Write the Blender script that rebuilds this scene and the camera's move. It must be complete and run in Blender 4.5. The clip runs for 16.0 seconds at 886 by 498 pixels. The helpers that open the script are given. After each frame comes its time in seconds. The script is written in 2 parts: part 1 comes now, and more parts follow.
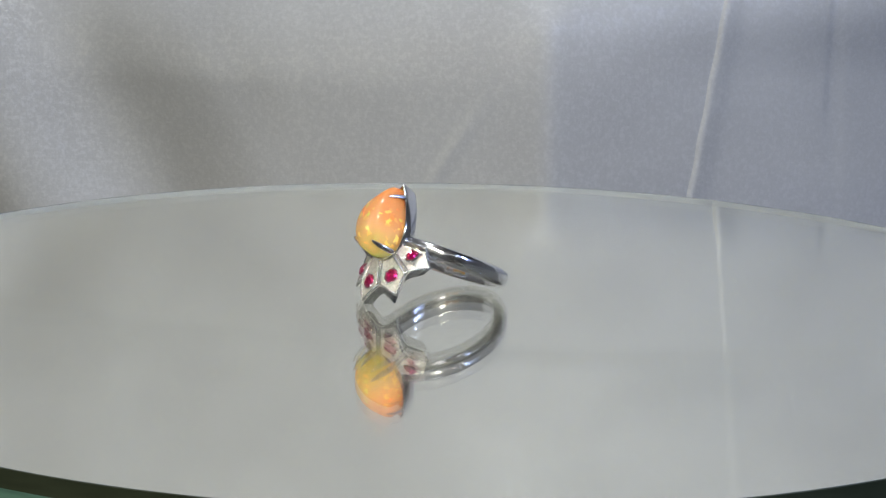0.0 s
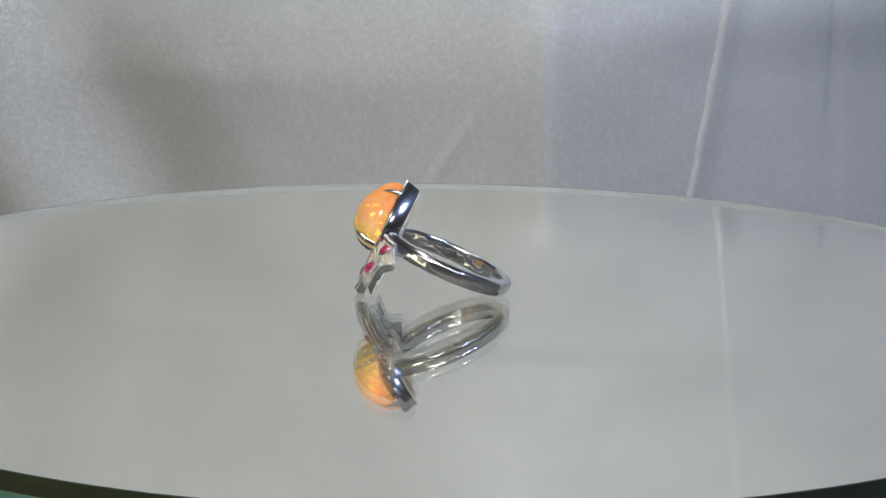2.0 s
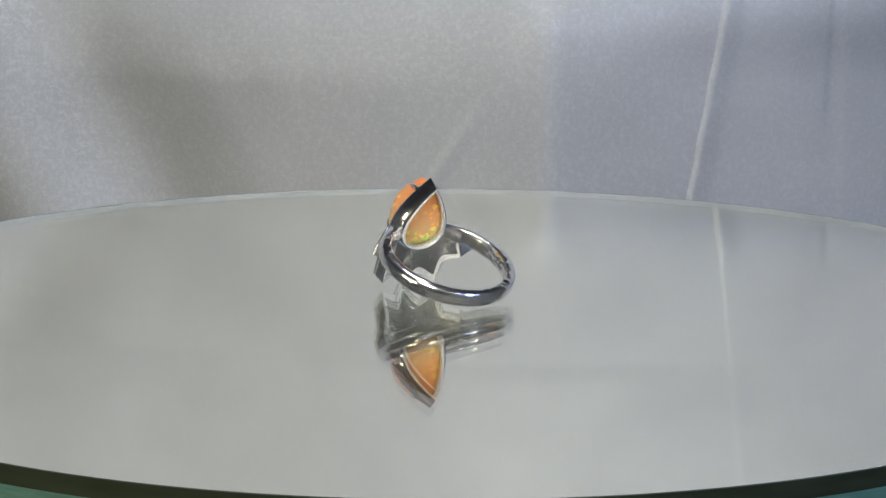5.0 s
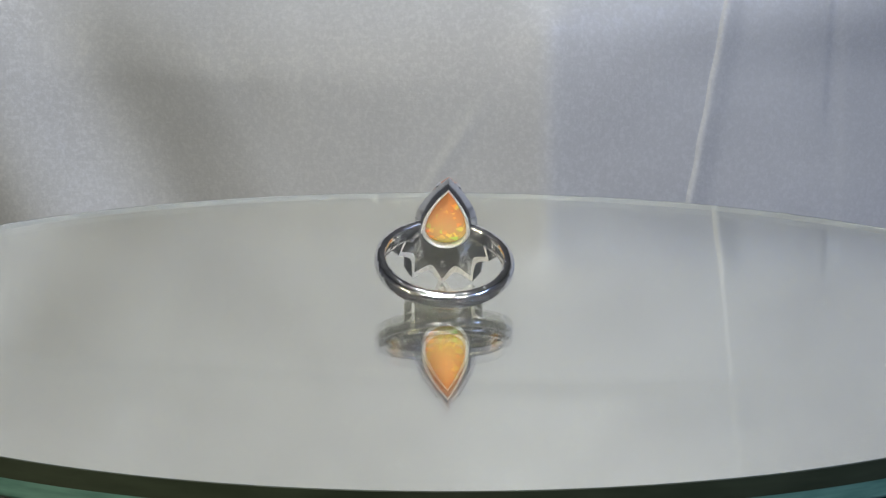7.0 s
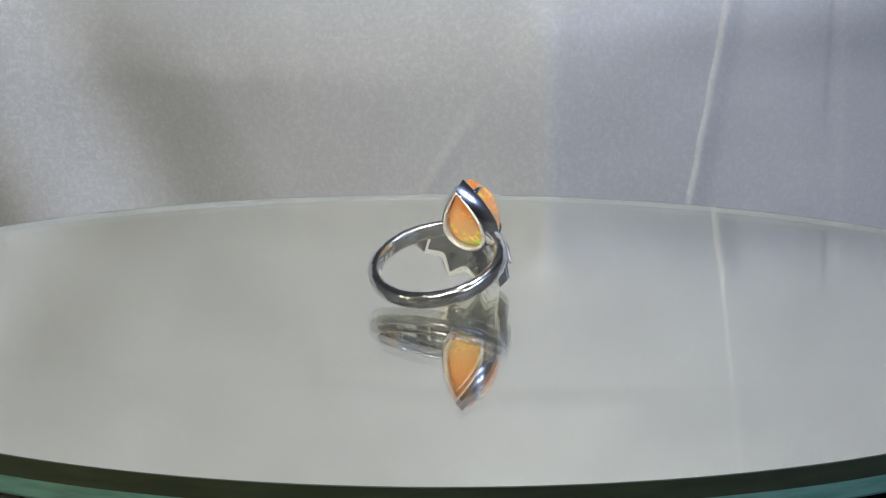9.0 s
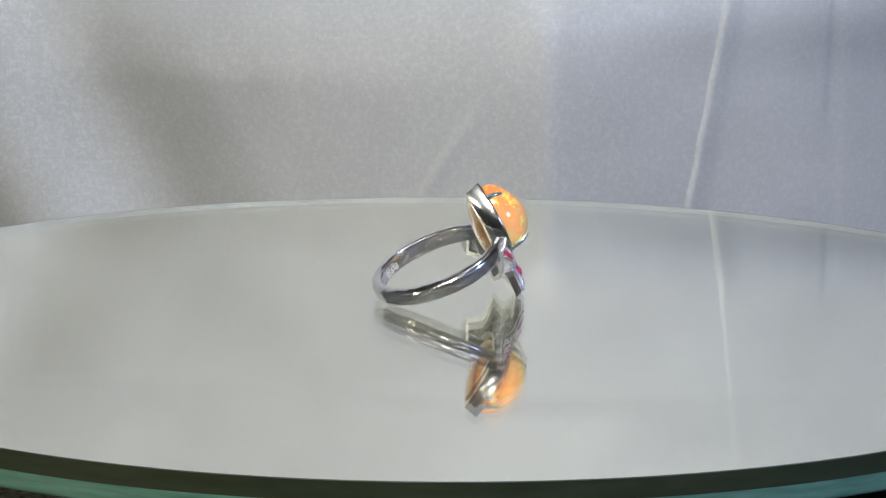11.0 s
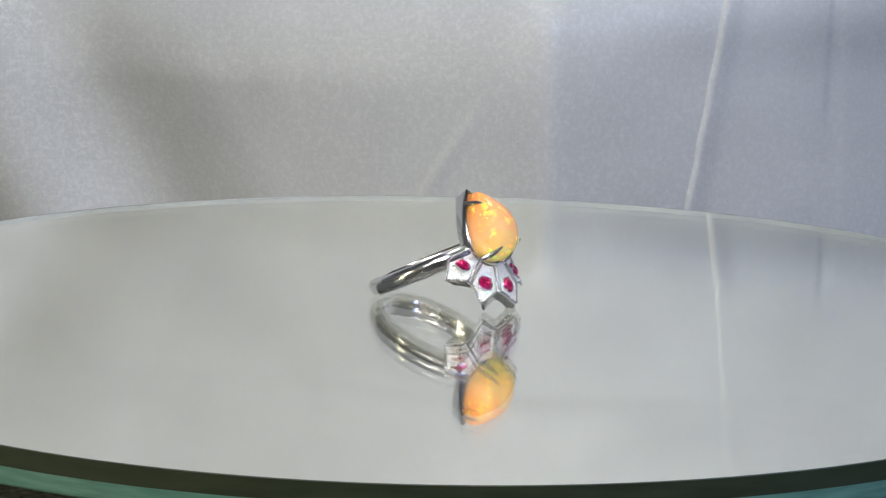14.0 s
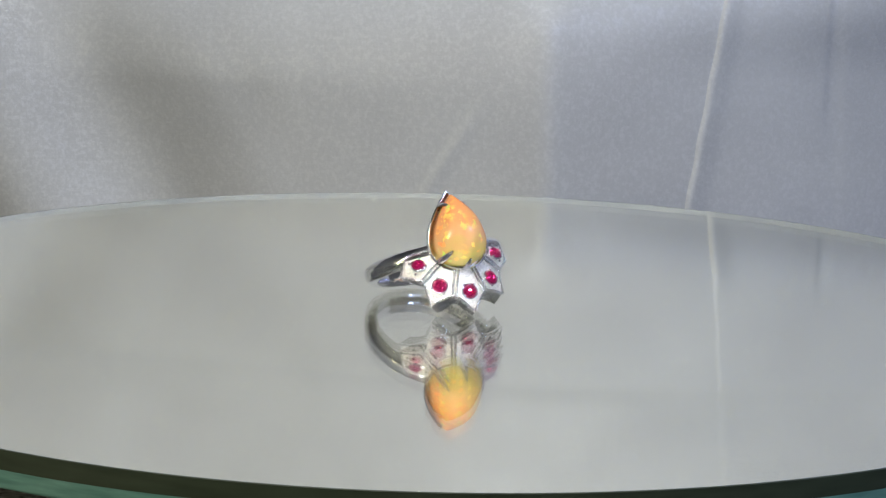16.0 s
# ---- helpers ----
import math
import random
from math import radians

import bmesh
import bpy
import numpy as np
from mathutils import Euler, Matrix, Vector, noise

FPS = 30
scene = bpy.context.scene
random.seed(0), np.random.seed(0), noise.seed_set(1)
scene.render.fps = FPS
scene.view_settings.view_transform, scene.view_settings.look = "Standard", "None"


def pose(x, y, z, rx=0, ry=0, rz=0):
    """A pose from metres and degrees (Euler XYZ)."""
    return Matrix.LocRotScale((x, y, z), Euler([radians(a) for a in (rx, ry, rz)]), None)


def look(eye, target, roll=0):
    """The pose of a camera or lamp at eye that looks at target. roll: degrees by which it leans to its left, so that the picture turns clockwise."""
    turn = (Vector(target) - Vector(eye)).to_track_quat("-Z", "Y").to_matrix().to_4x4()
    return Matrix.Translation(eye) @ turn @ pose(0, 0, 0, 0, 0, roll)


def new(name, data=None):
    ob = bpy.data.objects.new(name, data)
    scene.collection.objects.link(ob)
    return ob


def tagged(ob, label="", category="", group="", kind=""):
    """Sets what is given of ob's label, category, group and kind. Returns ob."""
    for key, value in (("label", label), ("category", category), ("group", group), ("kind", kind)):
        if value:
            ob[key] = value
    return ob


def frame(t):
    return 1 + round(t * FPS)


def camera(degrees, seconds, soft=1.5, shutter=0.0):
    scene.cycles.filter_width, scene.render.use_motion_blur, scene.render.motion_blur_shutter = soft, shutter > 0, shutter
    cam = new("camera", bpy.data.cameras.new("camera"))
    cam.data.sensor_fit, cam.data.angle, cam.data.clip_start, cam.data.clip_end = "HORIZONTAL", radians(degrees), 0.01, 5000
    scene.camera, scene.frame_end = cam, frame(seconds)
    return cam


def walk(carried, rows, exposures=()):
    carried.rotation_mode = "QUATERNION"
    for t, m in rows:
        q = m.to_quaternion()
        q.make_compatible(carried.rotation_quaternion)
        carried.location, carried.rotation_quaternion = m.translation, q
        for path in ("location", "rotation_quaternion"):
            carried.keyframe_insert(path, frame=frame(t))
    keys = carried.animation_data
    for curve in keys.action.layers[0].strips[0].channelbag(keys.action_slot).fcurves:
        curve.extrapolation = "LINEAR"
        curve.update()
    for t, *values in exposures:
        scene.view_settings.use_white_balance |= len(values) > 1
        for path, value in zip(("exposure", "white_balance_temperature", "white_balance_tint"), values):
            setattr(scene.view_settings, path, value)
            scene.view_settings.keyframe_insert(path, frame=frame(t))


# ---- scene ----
MM = 0.001

# camera: stands still before the turntable
cam = camera(19.22, 16.0, soft=1.35)
EYE = Matrix.Translation((0, -0.39509, 0.08590)) @ pose(0, 0, 0, 0, 0, -0.10) @ pose(0, 0, 0, 90 - 11.22) @ pose(0, 0, 0, 0, 0, -0.03)
walk(cam, [(0, EYE), (16, EYE)], [(0, -0.1), (2, -0.13), (4, -0.13), (6.5, -0.02), (9, -0.04), (11.5, 0.16), (15, 0.14), (15.5, 0.06), (16, -0.01)])

# world and lamps
world = bpy.data.worlds.new("world")
scene.world = world
world.use_nodes = True
world.node_tree.nodes["Background"].inputs[0].default_value = (0.6, 0.68, 0.85, 1)
world.node_tree.nodes["Background"].inputs[1].default_value = 0.02


def spot_lamp(name, eye, target, power, size, color):
    data = bpy.data.lights.new(name, "AREA")
    data.shape, data.size, data.energy, data.color = "DISK", size, power, color
    ob = new(name, data)
    ob.matrix_world = look(eye, target)
    return ob


WARM, NEUTRAL, COOL, PALE = (1.0, 0.93, 0.64), (1.0, 0.985, 0.90), (0.43, 0.57, 1.0), (0.94, 0.965, 1.0)
spot_lamp("led_and_fill_lamp", (-0.03, -0.25, 0.245), (0, 0.03, 0), 0.36, 0.007, NEUTRAL)
# added narrow fill beside the key lamp, brightens the ring but spares the cloth
fill_beam = spot_lamp("led_and_fill_lamp", (-0.018, -0.25, 0.245), (0, -0.01, 0.005), 0.05, 0.007, NEUTRAL)
fill_beam.data.spread = radians(40)
spot_lamp("led_and_fill_lamp", (0.25, -0.17, 0.20), (0.05, 0.12, 0), 0.65, 0.012, COOL)
spot_lamp("led_and_fill_lamp", (0.122, -0.212, 0.125), (0, 0, 0), 0.045, 0.006, PALE)
spot_lamp("led_and_fill_lamp", (-0.115, -0.20, 0.155), (0, 0, 0), 0.045, 0.006, NEUTRAL)
strip = spot_lamp("led_strip", (-0.37, -0.28, 0.08), (0, 0.10, 0), 0.46, 0.012, WARM)
strip.data.shape, strip.data.size_y = "RECTANGLE", 0.07
# unseen overhead fill, added to brighten the upper cloth
spot_lamp("led_and_fill_lamp", (0.02, 0.02, 0.42), (0, 0.16, 0.13), 0.82, 0.03, PALE)

# light runs to and fro many times inside the mirrored glass
scene.cycles.max_bounces, scene.cycles.glossy_bounces, scene.cycles.transmission_bounces = 24, 20, 20


# materials
def material(name, color, rough=0.5, metal=0.0, **more):
    m = bpy.data.materials.new(name)
    m.use_nodes = True
    b = m.node_tree.nodes["Principled BSDF"]
    b.inputs["Base Color"].default_value = (*color, 1)
    b.inputs["Roughness"].default_value = rough
    b.inputs["Metallic"].default_value = metal
    for key, value in more.items():
        b.inputs[key.replace("_", " ")].default_value = value
    return m


def node(m, kind, **inputs):
    n = m.node_tree.nodes.new(kind)
    for key, value in inputs.items():
        n.inputs[key.replace("_", " ")].default_value = value
    return n


def wire(m, a, out, b, inp):
    m.node_tree.links.new(a.outputs[out], b.inputs[inp])


def bsdf(m):
    return m.node_tree.nodes["Principled BSDF"]


def grain(m, scale, low, high, detail=4.0, rough=None, bump=0.0, distance=0.0001, stretch=(1, 1, 1)):
    """Two-scale colour variation with an optional roughness range and bump."""
    co = node(m, "ShaderNodeTexCoord")
    mp = node(m, "ShaderNodeMapping")
    mp.inputs["Scale"].default_value = stretch
    wire(m, co, "Object", mp, "Vector")
    nz = node(m, "ShaderNodeTexNoise", Scale=scale, Detail=detail)
    wire(m, mp, "Vector", nz, "Vector")
    ramp = node(m, "ShaderNodeValToRGB")
    ramp.color_ramp.elements[0].position, ramp.color_ramp.elements[1].position = 0.3, 0.7
    ramp.color_ramp.elements[0].color, ramp.color_ramp.elements[1].color = (*low, 1), (*high, 1)
    wire(m, nz, "Fac", ramp, "Fac")
    wire(m, ramp, "Color", bsdf(m), "Base Color")
    if rough:
        mr = node(m, "ShaderNodeMapRange")
        mr.inputs["To Min"].default_value, mr.inputs["To Max"].default_value = rough
        wire(m, nz, "Fac", mr, "Value")
        wire(m, mr, "Result", bsdf(m), "Roughness")
    if bump:
        bp = node(m, "ShaderNodeBump", Strength=bump, Distance=distance)
        wire(m, nz, "Fac", bp, "Height")
        wire(m, bp, "Normal", bsdf(m), "Normal")
    return nz


def satin():
    m = material("satin_cloth", (0.62, 0.62, 0.6), 0.47, Sheen_Weight=0.2, Specular_IOR_Level=0.5, IOR=1.72)
    co = node(m, "ShaderNodeTexCoord")
    weave = []
    for sc in ((2200, 1, 380), (300, 1, 2400)):
        mp = node(m, "ShaderNodeMapping")
        mp.inputs["Scale"].default_value = sc
        wire(m, co, "Object", mp, "Vector")
        nz = node(m, "ShaderNodeTexNoise", Scale=1.0, Detail=3.0)
        wire(m, mp, "Vector", nz, "Vector")
        weave.append(nz)
    add = node(m, "ShaderNodeMath")
    wire(m, weave[0], "Fac", add, 0)
    wire(m, weave[1], "Fac", add, 1)
    big = node(m, "ShaderNodeTexNoise", Scale=22.0, Detail=5.0)
    wire(m, co, "Object", big, "Vector")
    ramp = node(m, "ShaderNodeValToRGB")
    ramp.color_ramp.elements[0].color, ramp.color_ramp.elements[1].color = (0.46, 0.46, 0.45, 1), (0.58, 0.58, 0.565, 1)
    ramp.color_ramp.elements[0].position, ramp.color_ramp.elements[1].position = 0.25, 0.75
    wire(m, big, "Fac", ramp, "Fac")
    thread = node(m, "ShaderNodeTexNoise", Scale=1500.0, Detail=2.0)
    wire(m, co, "Object", thread, "Vector")
    tone = node(m, "ShaderNodeMapRange")
    tone.inputs["From Min"].default_value, tone.inputs["From Max"].default_value = 0.3, 0.7
    tone.inputs["To Min"].default_value, tone.inputs["To Max"].default_value = 0.965, 1.035
    wire(m, thread, "Fac", tone, "Value")
    mul = node(m, "ShaderNodeMixRGB")
    mul.blend_type = "MULTIPLY"
    mul.inputs[0].default_value = 1.0
    wire(m, ramp, "Color", mul, 1)
    wire(m, tone, "Result", mul, 2)
    wire(m, mul, "Color", bsdf(m), "Base Color")
    # single threads shine where the cloth mirrors a lamp
    shine = node(m, "ShaderNodeMapRange")
    shine.inputs["From Min"].default_value, shine.inputs["From Max"].default_value = 0.3, 0.7
    shine.inputs["To Min"].default_value, shine.inputs["To Max"].default_value = 0.44, 0.58
    wire(m, thread, "Fac", shine, "Value")
    wire(m, shine, "Result", bsdf(m), "Roughness")
    spark = node(m, "ShaderNodeTexNoise", Scale=850.0, Detail=3.0, Roughness=0.7)
    wire(m, co, "Object", spark, "Vector")
    gleam = node(m, "ShaderNodeMapRange")
    gleam.inputs["From Min"].default_value, gleam.inputs["From Max"].default_value = 0.47, 0.63
    gleam.inputs["To Min"].default_value, gleam.inputs["To Max"].default_value = 0.12, 1.0
    wire(m, spark, "Fac", gleam, "Value")
    wire(m, gleam, "Result", bsdf(m), "Specular IOR Level")
    bp = node(m, "ShaderNodeBump", Strength=0.13, Distance=0.00014)
    glint = node(m, "ShaderNodeMath")
    glint.operation = "MULTIPLY_ADD"
    glint.inputs[1].default_value = 1.7
    wire(m, thread, "Fac", glint, 0)
    wire(m, add, "Value", glint, 2)
    wire(m, glint, "Value", bp, "Height")
    wire(m, bp, "Normal", bsdf(m), "Normal")
    return m


def opal_material():
    m = material("opal", (0.9, 0.42, 0.13), 0.08, Coat_Weight=0.5, Coat_Roughness=0.03, Subsurface_Weight=0.4, Subsurface_Scale=0.0014)
    bsdf(m).inputs["Subsurface Radius"].default_value = (1.0, 0.45, 0.2)
    co = node(m, "ShaderNodeTexCoord")
    axis = node(m, "ShaderNodeSeparateXYZ")
    wire(m, co, "Object", axis, "Vector")
    body = node(m, "ShaderNodeTexNoise", Scale=260.0, Detail=3.0)
    wire(m, co, "Object", body, "Vector")
    # the stone turns from orange at its tip to honey yellow at its round end
    along = node(m, "ShaderNodeMapRange")
    along.inputs["From Min"].default_value, along.inputs["From Max"].default_value = -0.0035, 0.0085
    wire(m, axis, "Y", along, "Value")
    shift = node(m, "ShaderNodeMath")
    shift.operation = "MULTIPLY_ADD"
    shift.inputs[1].default_value, shift.inputs[2].default_value = 0.7, -0.35
    wire(m, body, "Fac", shift, 0)
    both = node(m, "ShaderNodeMath")
    wire(m, along, "Result", both, 0)
    wire(m, shift, "Value", both, 1)
    ramp = node(m, "ShaderNodeValToRGB")
    e = ramp.color_ramp.elements
    e[0].position, e[0].color = 0.05, (0.42, 0.37, 0.10, 1)
    e[1].position, e[1].color = 0.95, (0.57, 0.20, 0.065, 1)
    mid = ramp.color_ramp.elements.new(0.35)
    mid.color = (0.49, 0.265, 0.115, 1)
    wire(m, both, "Value", ramp, "Fac")
    # play of colour: small broken patches of yellow, green and red
    warp = node(m, "ShaderNodeTexNoise", Scale=1500.0, Detail=2.0)
    wire(m, co, "Object", warp, "Vector")
    mixv = node(m, "ShaderNodeMixRGB")
    mixv.blend_type = "LINEAR_LIGHT"
    mixv.inputs[0].default_value = 0.0004
    wire(m, co, "Object", mixv, 1)
    wire(m, warp, "Color", mixv, 2)
    cell = node(m, "ShaderNodeTexVoronoi", Scale=1500.0)
    wire(m, mixv, "Color", cell, "Vector")
    sep = node(m, "ShaderNodeSeparateColor")
    wire(m, cell, "Color", sep, "Color")
    hue = node(m, "ShaderNodeValToRGB")
    h = hue.color_ramp.elements
    h[0].position, h[0].color = 0.0, (0.95, 0.20, 0.06, 1)
    h[1].position, h[1].color = 0.9, (0.32, 0.72, 0.10, 1)
    gold = hue.color_ramp.elements.new(0.35)
    gold.color = (0.95, 0.60, 0.12, 1)
    lemon = hue.color_ramp.elements.new(0.65)
    lemon.color = (0.90, 0.68, 0.12, 1)
    wire(m, sep, "Red", hue, "Fac")
    zone = node(m, "ShaderNodeTexNoise", Scale=240.0, Detail=1.0)
    wire(m, co, "Object", zone, "Vector")
    pick = node(m, "ShaderNodeMath")
    pick.operation = "MULTIPLY"
    wire(m, zone, "Fac", pick, 0)
    wire(m, sep, "Green", pick, 1)
    mask = node(m, "ShaderNodeMapRange")
    mask.inputs["From Min"].default_value, mask.inputs["From Max"].default_value = 0.40, 0.54
    mask.inputs["To Max"].default_value = 0.62
    wire(m, pick, "Value", mask, "Value")
    mix = node(m, "ShaderNodeMixRGB")
    wire(m, mask, "Result", mix, 0)
    wire(m, ramp, "Color", mix, 1)
    wire(m, hue, "Color", mix, 2)
    wire(m, mix, "Color", bsdf(m), "Base Color")
    return m


CLOTH = satin()
OPAL = opal_material()
PLATINUM = material("polished_platinum", (0.72, 0.72, 0.74), 0.07, 1.0)
grain(PLATINUM, 620, (0.76, 0.76, 0.78), (0.84, 0.84, 0.86), detail=1.0, rough=(0.10, 0.20), bump=0.75, distance=0.00024)
SMOOTH = material("smooth_platinum", (0.76, 0.76, 0.78), 0.12, 1.0)
grain(SMOOTH, 420, (0.74, 0.74, 0.76), (0.82, 0.82, 0.84), detail=1.0, rough=(0.10, 0.16), bump=0.2, distance=0.0002)
BEAD = material("beaded_platinum", (0.88, 0.88, 0.9), 0.2, 1.0)
grain(BEAD, 3000, (0.82, 0.82, 0.84), (0.92, 0.92, 0.94), rough=(0.15, 0.22))
ENGRAVED = material("engraved_platinum", (0.82, 0.8, 0.76), 0.3, 0.8)
grain(ENGRAVED, 3600, (0.62, 0.60, 0.56), (0.97, 0.95, 0.90), detail=2.0, rough=(0.24, 0.42), bump=1.0, distance=0.0003)
RUBY = material("ruby", (0.55, 0.004, 0.12), 0.12, 0.75, Coat_Weight=1.0, Coat_Roughness=0.02, IOR=1.77)
GLASS = material("clear_glass", (0.99, 0.995, 0.985), 0.0, Transmission_Weight=1.0, IOR=1.5)
MIRROR = material("silvering", (0.945, 0.94, 0.86), 0.0, 1.0)
FROST = material("ground_glass", (0.17, 0.18, 0.175), 0.6)
grain(FROST, 900, (0.13, 0.14, 0.135), (0.21, 0.22, 0.215), rough=(0.45, 0.7))
DARK_EDGE = material("dark_glass_edge", (0.022, 0.03, 0.018), 0.5, Specular_IOR_Level=0.2)
grain(DARK_EDGE, 120, (0.018, 0.025, 0.014), (0.028, 0.037, 0.022), rough=(0.45, 0.6), stretch=(1, 1, 6))
TEAL = material("teal_glass_edge", (0.07, 0.17, 0.14), 0.3)
grain(TEAL, 160, (0.05, 0.13, 0.105), (0.10, 0.22, 0.18), rough=(0.25, 0.45), stretch=(1, 1, 8))
BASE = material("speckled_plastic", (0.08, 0.08, 0.08), 0.6)
grain(BASE, 900, (0.03, 0.03, 0.034), (0.22, 0.22, 0.22), rough=(0.5, 0.8), bump=0.6, distance=0.0003)
WOOD = material("dark_tabletop", (0.05, 0.045, 0.04), 0.5)
grain(WOOD, 14, (0.035, 0.03, 0.027), (0.06, 0.055, 0.05), stretch=(1, 8, 1), rough=(0.4, 0.6))
GREY = material("grey_side_paint", (0.2, 0.2, 0.205), 0.8)
grain(GREY, 9, (0.21, 0.21, 0.215), (0.27, 0.27, 0.275))
PAINT = material("wall_paint", (0.22, 0.22, 0.225), 0.8)
grain(PAINT, 6, (0.19, 0.19, 0.195), (0.25, 0.25, 0.255))
DUST = material("dust", (0.8, 0.8, 0.78), 0.9)


# mesh helpers
def mesh_of(name, verts, faces, mat, smooth=True):
    me = bpy.data.meshes.new(name)
    me.from_pydata([tuple(v) for v in verts], [], faces)
    me.materials.append(mat)
    me.polygons.foreach_set("use_smooth", [smooth] * len(me.polygons))
    me.update()
    return me


def part(name, me, parent, label="", m=None):
    ob = new(name, me)
    ob.parent = parent
    if m is not None:
        ob.matrix_basis = m
    if label:
        ob["label"] = label
    return ob


def fix(me):
    bm = bmesh.new()
    bm.from_mesh(me)
    bmesh.ops.recalc_face_normals(bm, faces=bm.faces)
    bm.to_mesh(me)
    bm.free()
    return me


def sweep(rows, closed_rows=False, caps=True):
    """Faces between equal loops of points."""
    n = len(rows[0])
    verts = [v for row in rows for v in row]
    faces = []
    for i in range(len(rows) if closed_rows else len(rows) - 1):
        a, b = i * n, ((i + 1) % len(rows)) * n
        faces += [(a + j, a + (j + 1) % n, b + (j + 1) % n, b + j) for j in range(n)]
    if caps and not closed_rows:
        faces.append(tuple(range(n))[::-1])
        faces.append(tuple((len(rows) - 1) * n + j for j in range(n)))
    return verts, faces


def revolve(profile, n=192, closed=False):
    """Profile of (r, z) turned about z."""
    rows = []
    for r, z in profile:
        rows.append([(r * math.cos(2 * math.pi * k / n), r * math.sin(2 * math.pi * k / n), z) for k in range(n)])
    return sweep(rows, closed, caps=False)


# ---- the unseen room that closes the place; its greys tune the metal's reflections ----
def slab(name, x0, x1, y0, y1, z0, z1, mat, label, cat):
    bm = bmesh.new()
    bmesh.ops.create_cube(bm, size=1)
    bmesh.ops.scale(bm, vec=(x1 - x0, y1 - y0, z1 - z0), verts=bm.verts)
    bmesh.ops.translate(bm, vec=((x0 + x1) / 2, (y0 + y1) / 2, (z0 + z1) / 2), verts=bm.verts)
    me = bpy.data.meshes.new(name)
    bm.to_mesh(me)
    bm.free()
    me.materials.append(mat)
    return tagged(new(name, me), label, cat, kind="structure")


slab("floor", -0.5, 0.5, -1.3, 0.6, -0.06, -0.035, WOOD, "dark wooden tabletop under the turntable", "tabletop")
slab("wall_north", -0.5, 0.5, 0.6, 0.63, -0.06, 0.6, PAINT, "grey painted wall behind the cloth", "wall")
slab("wall_south", -0.5, 0.5, -1.33, -1.3, -0.06, 0.6, PAINT, "added grey wall, unseen, facing the cloth for the metal to mirror", "wall")
slab("wall_west", -0.53, -0.5, -1.33, 0.63, -0.06, 0.6, GREY, "added grey side wall, unseen, for the metal to mirror", "wall")
slab("wall_east", 0.5, 0.53, -1.33, 0.63, -0.06, 0.6, GREY, "added grey side wall, unseen, for the metal to mirror", "wall")
slab("ceiling", -0.53, 0.53, -1.33, 0.63, 0.6, 0.63, GREY, "added grey ceiling, unseen, for the metal to mirror", "ceiling")


# ---- the satin backdrop ----
def bell(x, c, w):
    return np.exp(-((x - c) / w) ** 2)


def step(x, a, b):
    s = np.clip((x - a) / (b - a), 0, 1)
    return s * s * (3 - 2 * s)


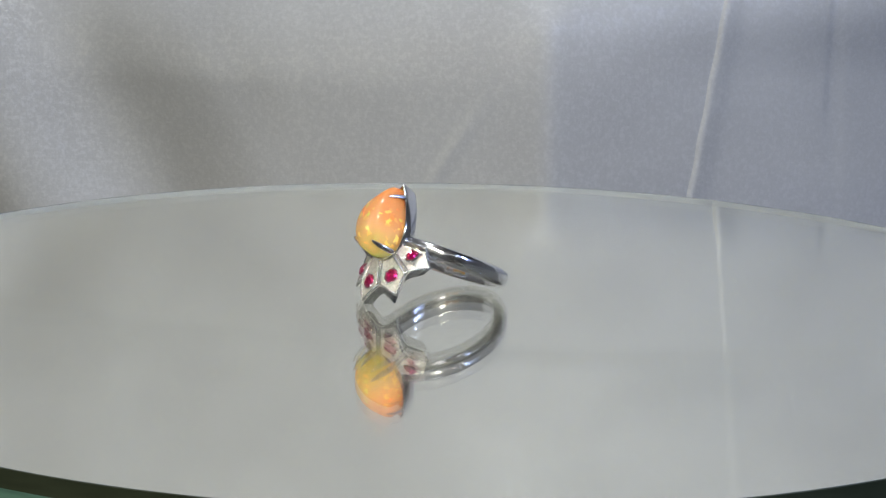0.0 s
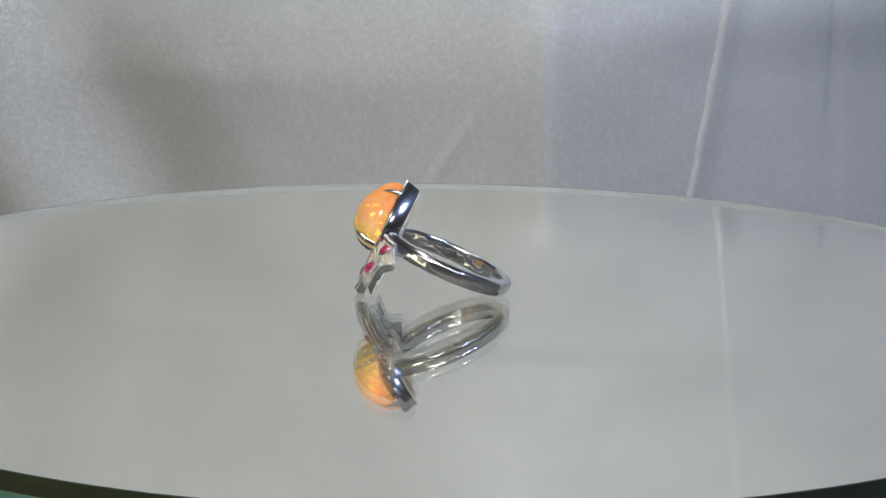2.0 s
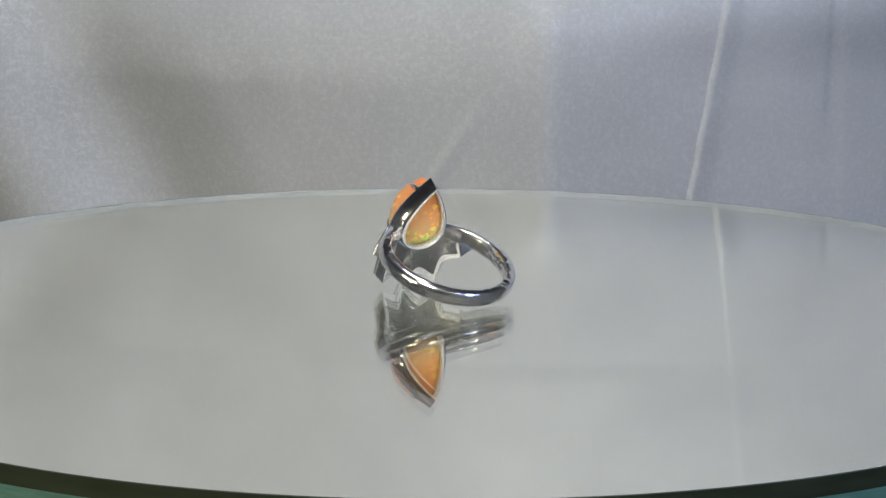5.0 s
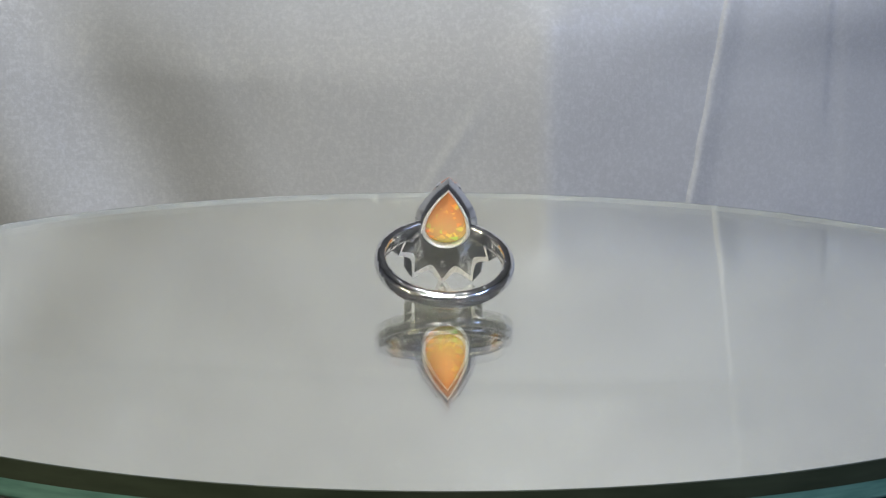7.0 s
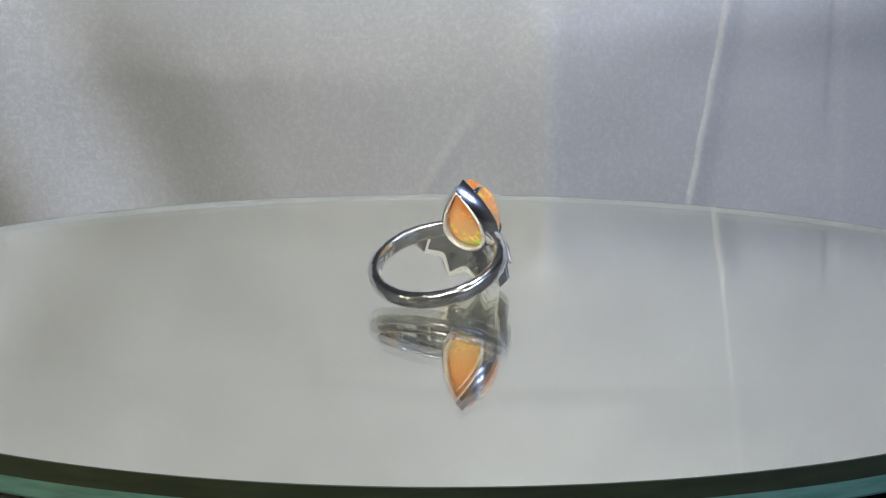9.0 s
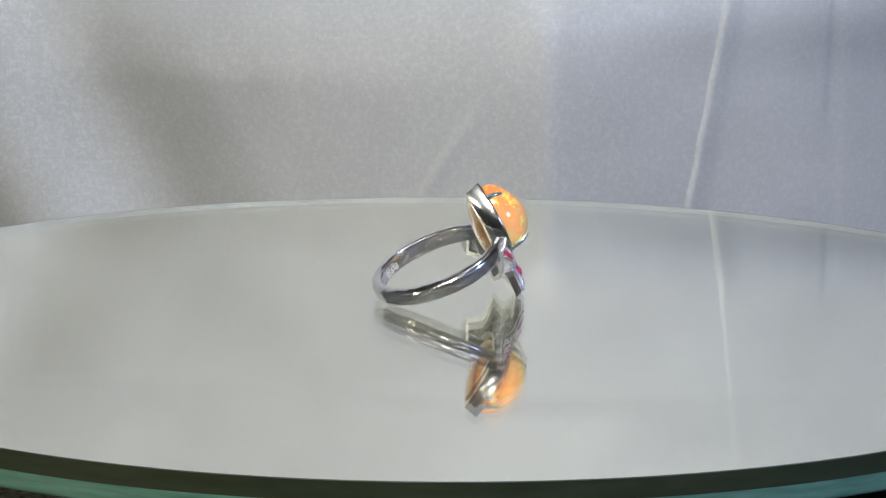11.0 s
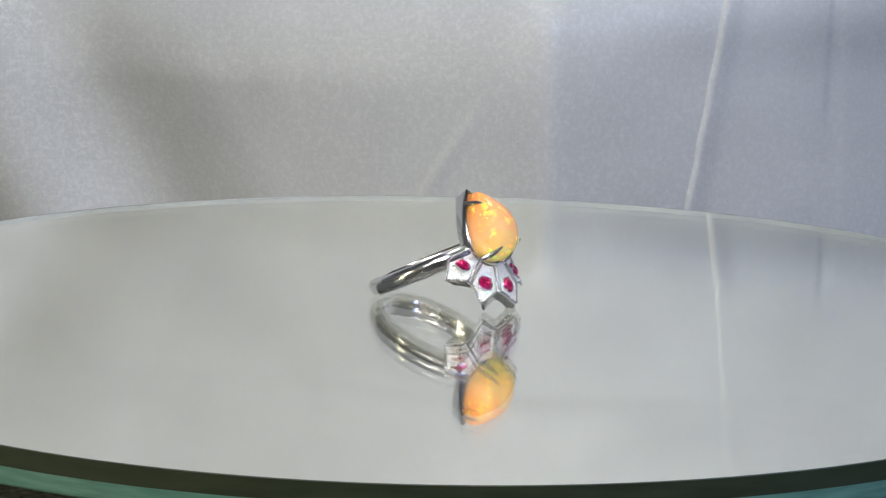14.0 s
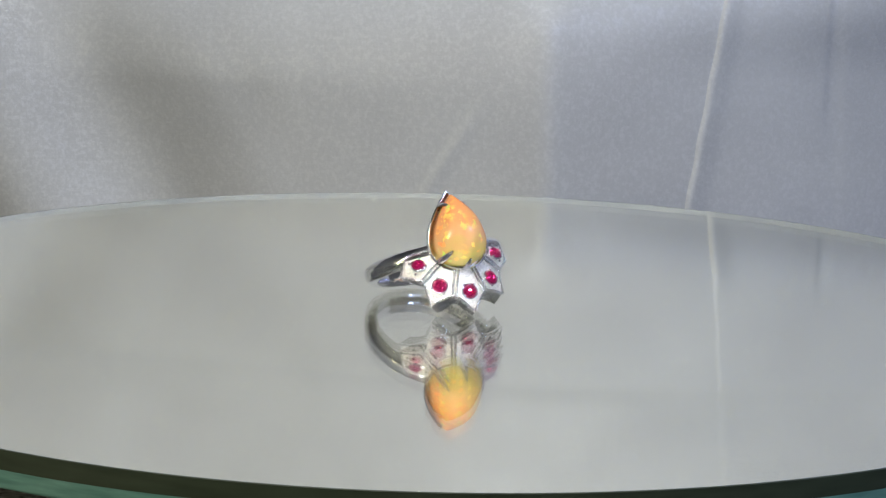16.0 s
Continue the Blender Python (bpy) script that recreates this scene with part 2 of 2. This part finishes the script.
def backdrop():
    """One cloth: a hanging back with folds, bent forward on both sides round the turntable."""
    zs = np.concatenate([np.linspace(-0.034, 0.06, 95, endpoint=False), np.linspace(0.06, 0.36, 61)])
    nz = len(zs)
    xs = np.concatenate([np.linspace(-0.32, -0.115, 60, endpoint=False), np.linspace(-0.115, 0.115, 760, endpoint=False), np.linspace(0.115, 0.32, 61)])
    nx = len(xs)
    X, Z = np.meshgrid(xs * 1000, zs * 1000)
    lean = X + 0.55 * np.clip(Z, -40, 60)            # folds that lean to one side
    fade = 1 - 0.6 * step(Z, 12, 110)
    wide = np.clip(Z - 22, 0, 40) * 1.2
    edge = np.clip((X - 21 + wide) / (6 + 2 * wide), 0, 1)
    edge = edge * edge * (3 - 2 * edge)
    # slope of the cloth along x: positive faces the warm lamp
    low = 1 - 0.6 * step(Z, 8, 110)
    s = (-0.26 * bell(lean, -90, 15) + 0.5 * bell(lean, -62, 15) + 0.2 * bell(lean, -46, 9)) * low
    s += 0.30 * step(lean, -45, -33) * (1 - edge) * fade - 0.36 * edge * (1 - step(X, 100, 140)) * fade
    s += 0.5 * bell(lean, -114, 10) * low + 0.2 * bell(X, -150, 25) - 0.25 * bell(X, -200, 30) + 0.3 * bell(X, 190, 40)
    crease = X - (58.9 + 0.178 * Z) - 0.12 * np.sin(Z * 0.5)
    s += (1.2 * bell(crease, 0, 0.42) - 0.2 * bell(crease, 2.6, 2.5)) * (1 - 0.72 * step(Z, 26, 34))
    fold = X + 5.2 - 0.62 * (Z + 17)
    s += (0.3 * bell(fold, -0.4, 1.1) - 0.1833 * bell(fold, 2.2, 1.8)) * (1 - step(Z, -4, 10))
    s += -0.25 * bell(X, 87.5 + 0.02 * Z, 0.7) * step(Z, -8, 4) * (1 - step(Z, 28, 36)) + 0.12 * bell(X, 91, 1.5) * (1 - step(Z, 28, 36))
    s += -0.22 * step(-X, 30, 90) * step(Z, 8, 40)
    dx = np.gradient(xs)
    s -= (s * dx).sum(axis=1, keepdims=True) / dx.sum()
    D = np.cumsum(s * dx, axis=1)
    D -= D.mean(axis=1, keepdims=True)
    # higher up the cloth leans back
    up = -0.58 * step(zs * 1000, 17, 34) * (1 - 0.12 * step(zs * 1000, 50, 110))
    D += np.cumsum(up * np.gradient(zs))[:, None]
    rng = np.random.RandomState(4)
    for _ in range(40):
        kx, kz, ph = rng.uniform(-220, 220), rng.uniform(-160, 160), rng.uniform(0, 6.28)
        D += 0.0011 / (60 + math.hypot(kx, kz)) * np.sin(kx * X / 1000 + kz * Z / 1000 + ph)
    wrap = 0.05 * (1 - np.sqrt(np.clip(1 - (np.clip(np.abs(X) - 200, 0, 120) / 120.5) ** 2, 0, 1)))
    D += wrap
    verts = [(xs[j], 0.187 - D[i, j], zs[i]) for i in range(nz) for j in range(nx)]
    faces = [(i * nx + j, i * nx + j + 1, (i + 1) * nx + j + 1, (i + 1) * nx + j) for i in range(nz - 1) for j in range(nx - 1)]
    i, j = int(np.argmin(abs(zs - 0.0165))), int(np.argmin(abs(xs - 0.0658)))
    bm = bmesh.new()
    bmesh.ops.create_icosphere(bm, subdivisions=2, radius=0.45 * MM)
    bmesh.ops.scale(bm, vec=(1.2, 0.4, 0.8), verts=bm.verts)
    speck = bpy.data.meshes.new("lint")
    bm.to_mesh(speck)
    bm.free()
    speck.materials.append(WOOD)
    lint = tagged(new("lint", speck), "tiny dark speck of lint clinging to satin cloth", "lint")
    lint.location = (xs[j], 0.187 - D[i, j] - 0.0001, zs[i])
    ob = new("backdrop", mesh_of("backdrop", verts, faces, CLOTH))
    so = ob.modifiers.new("thickness", "SOLIDIFY")
    so.thickness, so.offset = 0.0006, 1
    return tagged(ob, "pale grey satin cloth hanging in soft creased folds", "backdrop cloth", kind="structure")


backdrop()


# ---- the turntable ----
RD, GT = 102.56 * MM, 3.4 * MM
turntable = tagged(new("turntable"), "round mirrored glass turntable with dark green edge", "turntable")
turntable.location = (0.0002, -0.0057, 0)


def build_turntable():
    v, f = revolve([(0.0002, 0), (RD * 0.5, 0), (RD, 0), (RD, -GT)], 360)
    glass = part("glass_plate", mesh_of("glass_plate", v, f, GLASS, False), turntable, "clear thick glass plate")
    fix(glass.data)
    glass.visible_shadow = False
    v, f = revolve([(0.0001, -GT), (RD * 0.5, -GT), (RD, -GT), (RD, -GT - 0.2 * MM), (0.0001, -GT - 0.2 * MM)], 360)
    part("mirror_layer", fix(mesh_of("mirror_layer", v, f, MIRROR, False)), turntable, "silvered mirror layer")
    r0, r1 = RD - 0.35 * MM, RD - 0.1 * MM
    v, f = revolve([(r0, -GT + 0.01 * MM), (r0, -0.25 * MM), (r1, -0.25 * MM), (r1, -GT + 0.01 * MM)], 360, True)
    part("ground_edge", fix(mesh_of("ground_edge", v, f, FROST, False)), turntable, "ground pale inner edge of the glass")
    zd, zt, r0, r1 = -2.55 * MM, -4.85 * MM, RD + 0.01 * MM, RD + 0.12 * MM
    v, f = revolve([(r0, -0.01 * MM), (r1, -0.12 * MM), (r1, zd), (r0, zd)], 360, True)
    part("dark_rim", fix(mesh_of("dark_rim", v, f, DARK_EDGE, False)), turntable, "dark green outer glass edge")
    v, f = revolve([(r0, zd - 0.005 * MM), (r1, zd - 0.005 * MM), (r1, zt + 0.25 * MM), (r1 - 0.1 * MM, zt), (r0, zt)], 360, True)
    part("teal_rim", fix(mesh_of("teal_rim", v, f, TEAL, False)), turntable, "teal green lower glass edge")
    z0 = -GT - 0.22 * MM
    v, f = revolve([(0.0001, z0), (RD, z0), (RD, zt), (0.0001, zt)], 360)
    part("lower_plate", fix(mesh_of("lower_plate", v, f, TEAL, False)), turntable, "teal green lower glass plate")
    rng = random.Random(7)
    bm = bmesh.new()
    bmesh.ops.create_icosphere(bm, subdivisions=1, radius=0.12 * MM)
    speck = bpy.data.meshes.new("dust_speck")
    bm.to_mesh(speck)
    bm.free()
    speck.materials.append(DUST)
    for _ in range(16):
        a, r = rng.uniform(0, 6.28), rng.uniform(20, 95) * MM
        s = rng.uniform(0.4, 1.1)
        ob = part("dust_speck", speck, turntable, "", Matrix.LocRotScale((r * math.cos(a), r * math.sin(a), 0.05 * MM * s), None, (s, s * 0.7, s * 0.5)))


build_turntable()


def build_base():
    v, f = revolve([(0.0001, -6.9 * MM), (109 * MM, -6.9 * MM), (110 * MM, -7.6 * MM), (110 * MM, -34 * MM), (108 * MM, -35 * MM), (0.0001, -35 * MM)], 128)
    ob = new("plinth", fix(mesh_of("plinth", v, f, BASE)))
    ob.location = (0.0002, -0.0057, 0)
    tagged(ob, "dark speckled round plinth standing on the tabletop", "plinth")


build_base()

# ---- the ring ----
# ring space: x across, y along the finger (up), z out through the head; millimetres
ring = tagged(new("ring"), "platinum ring with an orange pear opal and rubies", "ring")


def scaled(points):
    return [tuple(c * MM for c in p) for p in points]


CY = 0.9                                             # middle of the pear
ZR, DOME = 10.5, 5.35                                 # rim and dome height of the opal


def pear(t, grow=0.0):
    """Outline of the pear, t from 0 at its tip."""
    x, y = 5.8 * math.sin(t) * math.sin(t / 2), 5.97 * math.cos(t) + 2.74
    k = 1 + grow / 4.2
    return x * k, CY + (y - CY) * (1 + grow * (0.5 if y > CY else 1) / 5.6)


N = 96
TURN = [2 * math.pi * k / N for k in range(N)]


def dome_z(s):
    return ZR + DOME * math.sqrt(max(0.0, 1 - s ** 2.4))


def dome_loop(s):
    """An outline of the cabochon: pear-shaped at the girdle, an oval further up."""
    w = min(1.0, 2.4 * (1 - s))
    w = w * w * (3 - 2 * w)
    pts = []
    for t in TURN:
        x, y = pear(t)
        ox, oy = 4.05 * math.sin(t), CY + 1.1 + 5.4 * math.cos(t)
        cy = CY + 0.6 * w
        pts.append(((x + (ox - x) * w) * s, cy + ((y + (oy - y) * w) - cy) * s, dome_z(s / 0.965)))
    return pts


def build_opal():
    rows = []
    for s in (0.50, 0.62, 0.72, 0.80):
        rows.append([(x * s, CY + (y - CY) * s, 9.1 + (s - 0.5) * 0.7) for x, y in (pear(t) for t in TURN)])
    rows.append([(x * 0.93, CY + (y - CY) * 0.93, 9.6) for x, y in (pear(t) for t in TURN)])
    for k in range(26):
        rows.append(dome_loop(math.cos(k / 25 * math.pi / 2) * 0.925 + 0.0005))
    v, f = sweep([scaled(r) for r in rows])
    part("opal", fix(mesh_of("opal", v, f, OPAL)), ring, "orange pear cabochon opal with green and yellow flecks")


def build_bezel():
    lip = [(-0.95, 9.7), (-1.2, 8.2), (-1.0, 8.0), (-0.75, 8.05), (-0.62, 8.3), (-0.7, 9.4)]
    v, f = sweep([scaled([(*pear(t, g), z) for t in TURN]) for g, z in lip], True)
    part("back_lip", fix(mesh_of("back_lip", v, f, ENGRAVED)), ring, "bright matt rim round the back of the opal")
    prof = [(-0.85, 8.6), (-0.8, 8.25), (-0.6, 8.15), (-0.45, 8.3), (0.42, 10.38), (0.4, 10.66), (0.16, 10.78), (-0.2, 10.52), (-0.42, 9.6), (-0.75, 9.3)]
    rows = [scaled([(*pear(t, g), z) for t in TURN]) for g, z in prof]
    v, f = sweep(rows, True)
    ob = part("bezel", fix(mesh_of("bezel", v, f, SMOOTH)), ring, "polished platinum pear bezel")
    return ob


def claw(tip, wide):
    """A claw that rises from the bezel and bends over the dome to its tip (x, y)."""
    dx, dy = tip[0], tip[1] - CY
    ang = math.atan2(dx, dy)
    best = min(TURN + [t + math.pi / N for t in TURN], key=lambda t: abs((math.atan2(pear(t)[0], pear(t)[1] - CY) - ang + math.pi) % (2 * math.pi) - math.pi))
    ox, oy = pear(best)
    st = math.hypot(dx, dy) / math.hypot(ox, oy - CY)
    path = [Vector((ox * 0.9, CY + (oy - CY) * 0.9, 9.6)), Vector((ox * 0.97, CY + (oy - CY) * 0.97, 10.3))]
    for k in range(9):
        s = 1.015 + (st - 1.015) * k / 8
        path.append(Vector((ox * s, CY + (oy - CY) * s, max(10.6, dome_z(min(1, s / 0.985))) + 0.12)))
    rows = []
    for i, p in enumerate(path):
        d = (path[min(i + 1, len(path) - 1)] - path[max(i - 1, 0)]).normalized()
        side = d.cross(Vector((ox, oy - CY, 2.0))).normalized()
        up = side.cross(d)
        q = i / (len(path) - 1)
        w = wide * (1 - 0.75 * q ** 2) * (0.5 + 0.5 * min(1.0, 3 * q))
        rows.append([(p + side * (w * math.cos(a)) + up * (w * 0.75 * math.sin(a))) * MM for a in (2 * math.pi * j / 10 for j in range(10))])
    v, f = sweep(rows)
    part("claw", fix(mesh_of("claw", v, f, SMOOTH)), ring, "slim pointed claw over the opal")


def build_band():
    rows = []
    for k in range(145):
        a = radians(24 + (336 - 24) * k / 144)
        prof = []
        for j in range(36):
            b = 2 * math.pi * j / 36
            cb, sb = math.cos(b), math.sin(b)
            rr = 9.6 + (1.23 * abs(cb) ** 0.8 if cb > 0 else -0.65 * abs(cb) ** 0.5)
            yy = 0.22 + 1.32 * math.copysign(abs(sb) ** 0.8, sb)
            prof.append((rr * math.sin(a), yy, rr * math.cos(a)))
        rows.append(scaled(prof))
    v, f = sweep(rows)
    part("band", fix(mesh_of("band", v, f, PLATINUM)), ring, "polished platinum band")


def fan_edge(a):
    """Outer radius of the scalloped fan at the angle a in degrees."""
    e = abs((a + 18) % 36 - 18) / 18                 # 0 at a tip, 1 at the middle of a scallop
    tip = 11.0 - 0.004 * abs(a)
    return 8.55 + (tip - 8.55) * (1 - e) ** 1.75


def on_fan(a, rho, r):
    """A point of the fan: it wraps round the finger."""
    u, y = rho * math.sin(radians(a)), CY - rho * math.cos(radians(a))
    return (r * math.sin(u / 11), y, r * math.cos(u / 11))


RT, RB = 10.95, 9.4
END = 88


def under_fan(a, rho, r):
    """A point of the fan's back: its walls drop towards the finger's end."""
    u, y = rho * math.sin(radians(a)) / 11, CY - rho * math.cos(radians(a))
    k = (rho - 3.95) / (fan_edge(a) - 3.95)
    y -= (0.65 + 0.4 * min(1.0, abs(u) / 0.52)) * k
    return (r * math.sin(u * (1 - 0.09 * k)), y, r * math.cos(u * (1 - 0.09 * k)))


def build_fan():
    na, nr = 126, 12
    top, bot = [], []
    for i in range(na + 1):
        a = -END + 2 * END * i / na
        out = fan_edge(a)
        top.append([on_fan(a, 3.95 + (out - 3.95) * j / nr, RT - 0.16) for j in range(nr + 1)])
        bot.append([under_fan(a, 3.95 + (out - 1.0 - 3.95) * j / (nr - 1), RB + 0.12) for j in range(nr)] + [under_fan(a, out, RB + 0.1)])
    w = nr + 1
    half = (na + 1) * w
    verts = scaled([p for row in top for p in row] + [p for row in bot for p in row])
    idx = lambda i, j, b: b * half + i * w + j
    tops = [(idx(i, j, 0), idx(i + 1, j, 0), idx(i + 1, j + 1, 0), idx(i, j + 1, 0)) for i in range(na) for j in range(nr)]
    rest = [(idx(i, j, 1), idx(i, j + 1, 1), idx(i + 1, j + 1, 1), idx(i + 1, j, 1)) for i in range(na) for j in range(nr)]
    rest += [(idx(i, nr, 0), idx(i + 1, nr, 0), idx(i + 1, nr, 1), idx(i, nr, 1)) for i in range(na)]
    rest += [(idx(i, 0, 0), idx(i, 0, 1), idx(i + 1, 0, 1), idx(i + 1, 0, 0)) for i in range(na)]
    rest += [(idx(i, j, 0), idx(i, j + 1, 0), idx(i, j + 1, 1), idx(i, j, 1)) for i in (0, na) for j in range(nr)]
    me = mesh_of("fan_plate", verts, tops + rest, ENGRAVED, False)
    me.materials.append(PLATINUM)
    # pale engraved metal on the back's outer ring imitates polish mirroring the disc
    brim = [0 if j == nr - 1 else 1 for i in range(na) for j in range(nr)]
    me.polygons.foreach_set("material_index", [0] * len(tops) + brim + [1] * (len(rest) - len(brim)))
    part("fan_plate", fix(me), ring, "scalloped platinum fan with five pointed cells")
    # milgrain beads along every edge and between the cells
    spots = []
    for a0 in (-54, -18, 18, 54):
        for off in (-0.3, 0.3):
            rho = 4.5
            while rho < fan_edge(a0) - 0.15:
                spots.append((a0 + math.degrees(off / rho), rho))
                rho += 0.42
    for a0 in (-END + 1.6, END - 1.6):
        rho = 5.0
        while rho < fan_edge(a0) - 0.3:
            spots.append((a0, rho))
            rho += 0.42
    last, a = None, -END + 1.5
    while a < END - 1.5:
        p = Vector(on_fan(a, fan_edge(a) - 0.2, RT))
        if last is None or (p - last).length > 0.43:
            spots.append((a, fan_edge(a) - 0.2))
            last = p
        a += 0.2
    for a0 in (-72, -36, 0, 36, 72):                # grains that hold each ruby
        for da, dr in ((-1, -1), (1, -1), (-1, 1), (1, 1)):
            spots.append((a0 + da * 6.6, 7.45 + dr * 0.85))
    bm = bmesh.new()
    bmesh.ops.create_icosphere(bm, subdivisions=2, radius=0.25)
    bv = np.array([v.co[:] for v in bm.verts])
    bf = [[v.index for v in f.verts] for f in bm.faces]
    bm.free()
    verts, faces = [], []
    for a, rho in spots:
        n0 = len(verts)
        verts += [tuple(q) for q in (bv + np.array(on_fan(a, rho, RT + 0.12))) * MM]
        faces += [[n0 + k for k in f] for f in bf]
    part("milgrain", mesh_of("milgrain", verts, faces, BEAD), ring, "rows of tiny platinum beads")["kind"] = "stuff"


def ruby_mesh():
    n = 16
    def loop(r, z, shift=0.0):
        return [(r * math.cos(2 * math.pi * (k + shift) / n), r * math.sin(2 * math.pi * (k + shift) / n), z) for k in range(n)]
    def gem8(r, z, odd):                            # eight corners, the other eight pulled in to a chord
        return [(x * (1 if k % 2 == odd else 0.93), y * (1 if k % 2 == odd else 0.93), z) for k, (x, y, z) in enumerate(loop(r, z))]
    rows = [loop(0.02, -0.75), loop(0.55, -0.4, 0.5), loop(1.06, 0.0), loop(1.06, 0.08), gem8(0.84, 0.42, 0), gem8(0.56, 0.5, 1), gem8(0.3, 0.3, 0), loop(0.02, 0.42)]
    v, f = sweep([scaled(r) for r in rows])
    tri = []
    for face in f:
        tri += [face] if len(face) > 4 else [(face[0], face[1], face[2]), (face[0], face[2], face[3])]
    return fix(mesh_of("ruby", v, tri, RUBY, False))


def build_rubies():
    gem = ruby_mesh()
    prof = [(1.02, -0.25), (1.24, -0.25), (1.27, 0.06), (1.16, 0.13), (1.06, 0.06)]
    v, f = revolve([(r * MM, z * MM) for r, z in prof], 32, True)
    seat = fix(mesh_of("collet", v, f, PLATINUM))
    v, f = revolve([(r * MM, z * MM) for r, z in ((0.28, 0), (0.5, 0), (0.5, 0.3), (0.28, 0.3))], 24, True)
    hole = fix(mesh_of("seat_hole", v, f, PLATINUM))
    for a, rho in ((-72, 7.1), (-36, 7.4), (0, 7.65), (36, 7.4), (72, 7.1)):
        u = rho * math.sin(radians(a)) / 11
        m = Matrix.Translation(Vector(on_fan(a, rho, RT + 0.02)) * MM) @ pose(0, 0, 0, 0, math.degrees(u), a)
        g = part("ruby", gem, ring, "round faceted pinkish red ruby", m)
        part("collet", seat, g)
        back = Matrix.Translation(Vector(on_fan(a, rho, RB - 0.2)) * MM) @ pose(0, 0, 0, 0, math.degrees(u), a)
        part("seat_hole", hole, ring, "", back)


def build_hallmark():
    """The fineness mark inside the band."""
    cu = bpy.data.curves.new("hallmark", "FONT")
    cu.body, cu.size, cu.extrude = "Pt950", 1.5, 0.03
    tmp = new("hallmark_text", cu)
    bpy.context.view_layer.update()
    me = bpy.data.meshes.new_from_object(tmp.evaluated_get(bpy.context.evaluated_depsgraph_get()))
    bpy.data.objects.remove(tmp)
    for v in me.vertices:
        a = radians(118) + v.co.x / 8.95
        r = 8.93 - v.co.z * 0.8
        v.co = Vector((r * math.sin(a), 0.5 - v.co.y, r * math.cos(a))) * MM
    me.materials.clear()
    me.materials.append(ENGRAVED)
    part("hallmark", me, ring, "small stamped fineness mark inside the band")


build_opal()
build_bezel()
for spot in ((-2.7, -0.98), (2.7, -0.98), (-1.39, 6.24), (1.39, 6.24), (0, -2.4)):
    claw(spot, 0.54)
build_band()
build_fan()
build_rubies()
build_hallmark()


# ---- what moves ----
OMEGA = -17.115                                        # degrees a second
PX, PY, PZ = 0.021, 0.949, 5.231
TH, RTILT, RROLL = -62.74, -23.74, -4.00
RING = [
    (0, 2.19, 0.320, 0.971), (0.5, 1.85, 0.271, 0.948), (1, 0.98, 0.117, 1.006), (2, -0.39, 0.007, 0.999),
    (2.5, -1.73, 0.118, 0.644), (3, -3.03, 0.232, 0.353), (3.5, -3.57, 0.229, 0.377), (4, -3.51, 0.244, 0.384),
    (6.5, 1.05, -0.106, 0.117), (7, 1.09, -0.156, -0.004), (7.5, 1.21, -0.096, -0.304), (8, 1.62, 0.116, -0.507),
    (8.5, 2.15, 0.305, -0.542), (9, 2.63, 0.391, -0.409), (11.5, -1.04, -0.460, 0.093), (12, -1.92, -0.499, -0.120),
    (12.5, -1.53, -0.564, -0.058), (13, -0.76, -0.642, 0.041), (13.5, -0.72, -0.697, 0.001), (14, -0.52, -0.679, -0.025),
    (14.5, -0.30, -0.690, -0.049), (15, 0.03, -0.859, 0.026), (15.5, 0.32, -0.831, 0.017), (16, -0.29, -0.533, -0.223),
]
# the disc wobbles: seconds, its tilt about x and y in degrees, its lift in millimetres
DISC = [
    (0, 0.697, 0.896, -0.093), (1, 0.686, 0.75, -0.16), (2, 0.70, 0.72, -0.184), (3, 0.537, 0.594, -0.15), (4, 0.312, 0.406, -0.04),
    (6.5, -0.317, 0.211, 0.091), (7, -0.446, 0.22, 0.11), (8, -0.6, 0.18, 0.1), (9, -0.69, 0.14, 0.16), (11.5, -1.107, 0.377, 0.187),
    (12, -1.062, 0.589, 0.184), (13, -0.959, 0.873, 0.169), (14, -0.842, 1.096, 0.139), (15, -0.676, 1.230, 0.09), (15.5, -0.571, 1.30, 0.01), (16, -0.453, 1.40, -0.042),
]


def motions():
    base = Matrix(((1, 0, 0, 0), (0, 0, -1, 0), (0, 1, 0, 0), (0, 0, 0, 1)))
    rows = []
    for t, q, u, v in RING:
        m = pose(0, 0, 0, 0, 0, OMEGA * t) @ Matrix.Translation(Vector((PX + u, PY + v, PZ)) * MM) @ pose(0, 0, 0, 0, 0, q + TH)
        rows.append((t, m @ pose(0, 0, 0, RTILT) @ pose(0, 0, 0, 0, RROLL) @ base))
    walk(ring, rows)
    rows = []
    steps = [0.5 * k for k in range(33)]
    tilts = [np.interp(steps, [d[0] for d in DISC], [d[c] for d in DISC]) for c in (1, 2, 3)]
    for t, xa, xb, lift in zip(steps, *tilts):
        m = pose(0, 0, 0, xa) @ pose(0, 0, 0, 0, xb) @ pose(0, 0, 0, 0, 0, OMEGA * t)
        rows.append((t, Matrix.Translation((0.0002, -0.0057, lift * MM)) @ m))
    walk(turntable, rows)


motions()
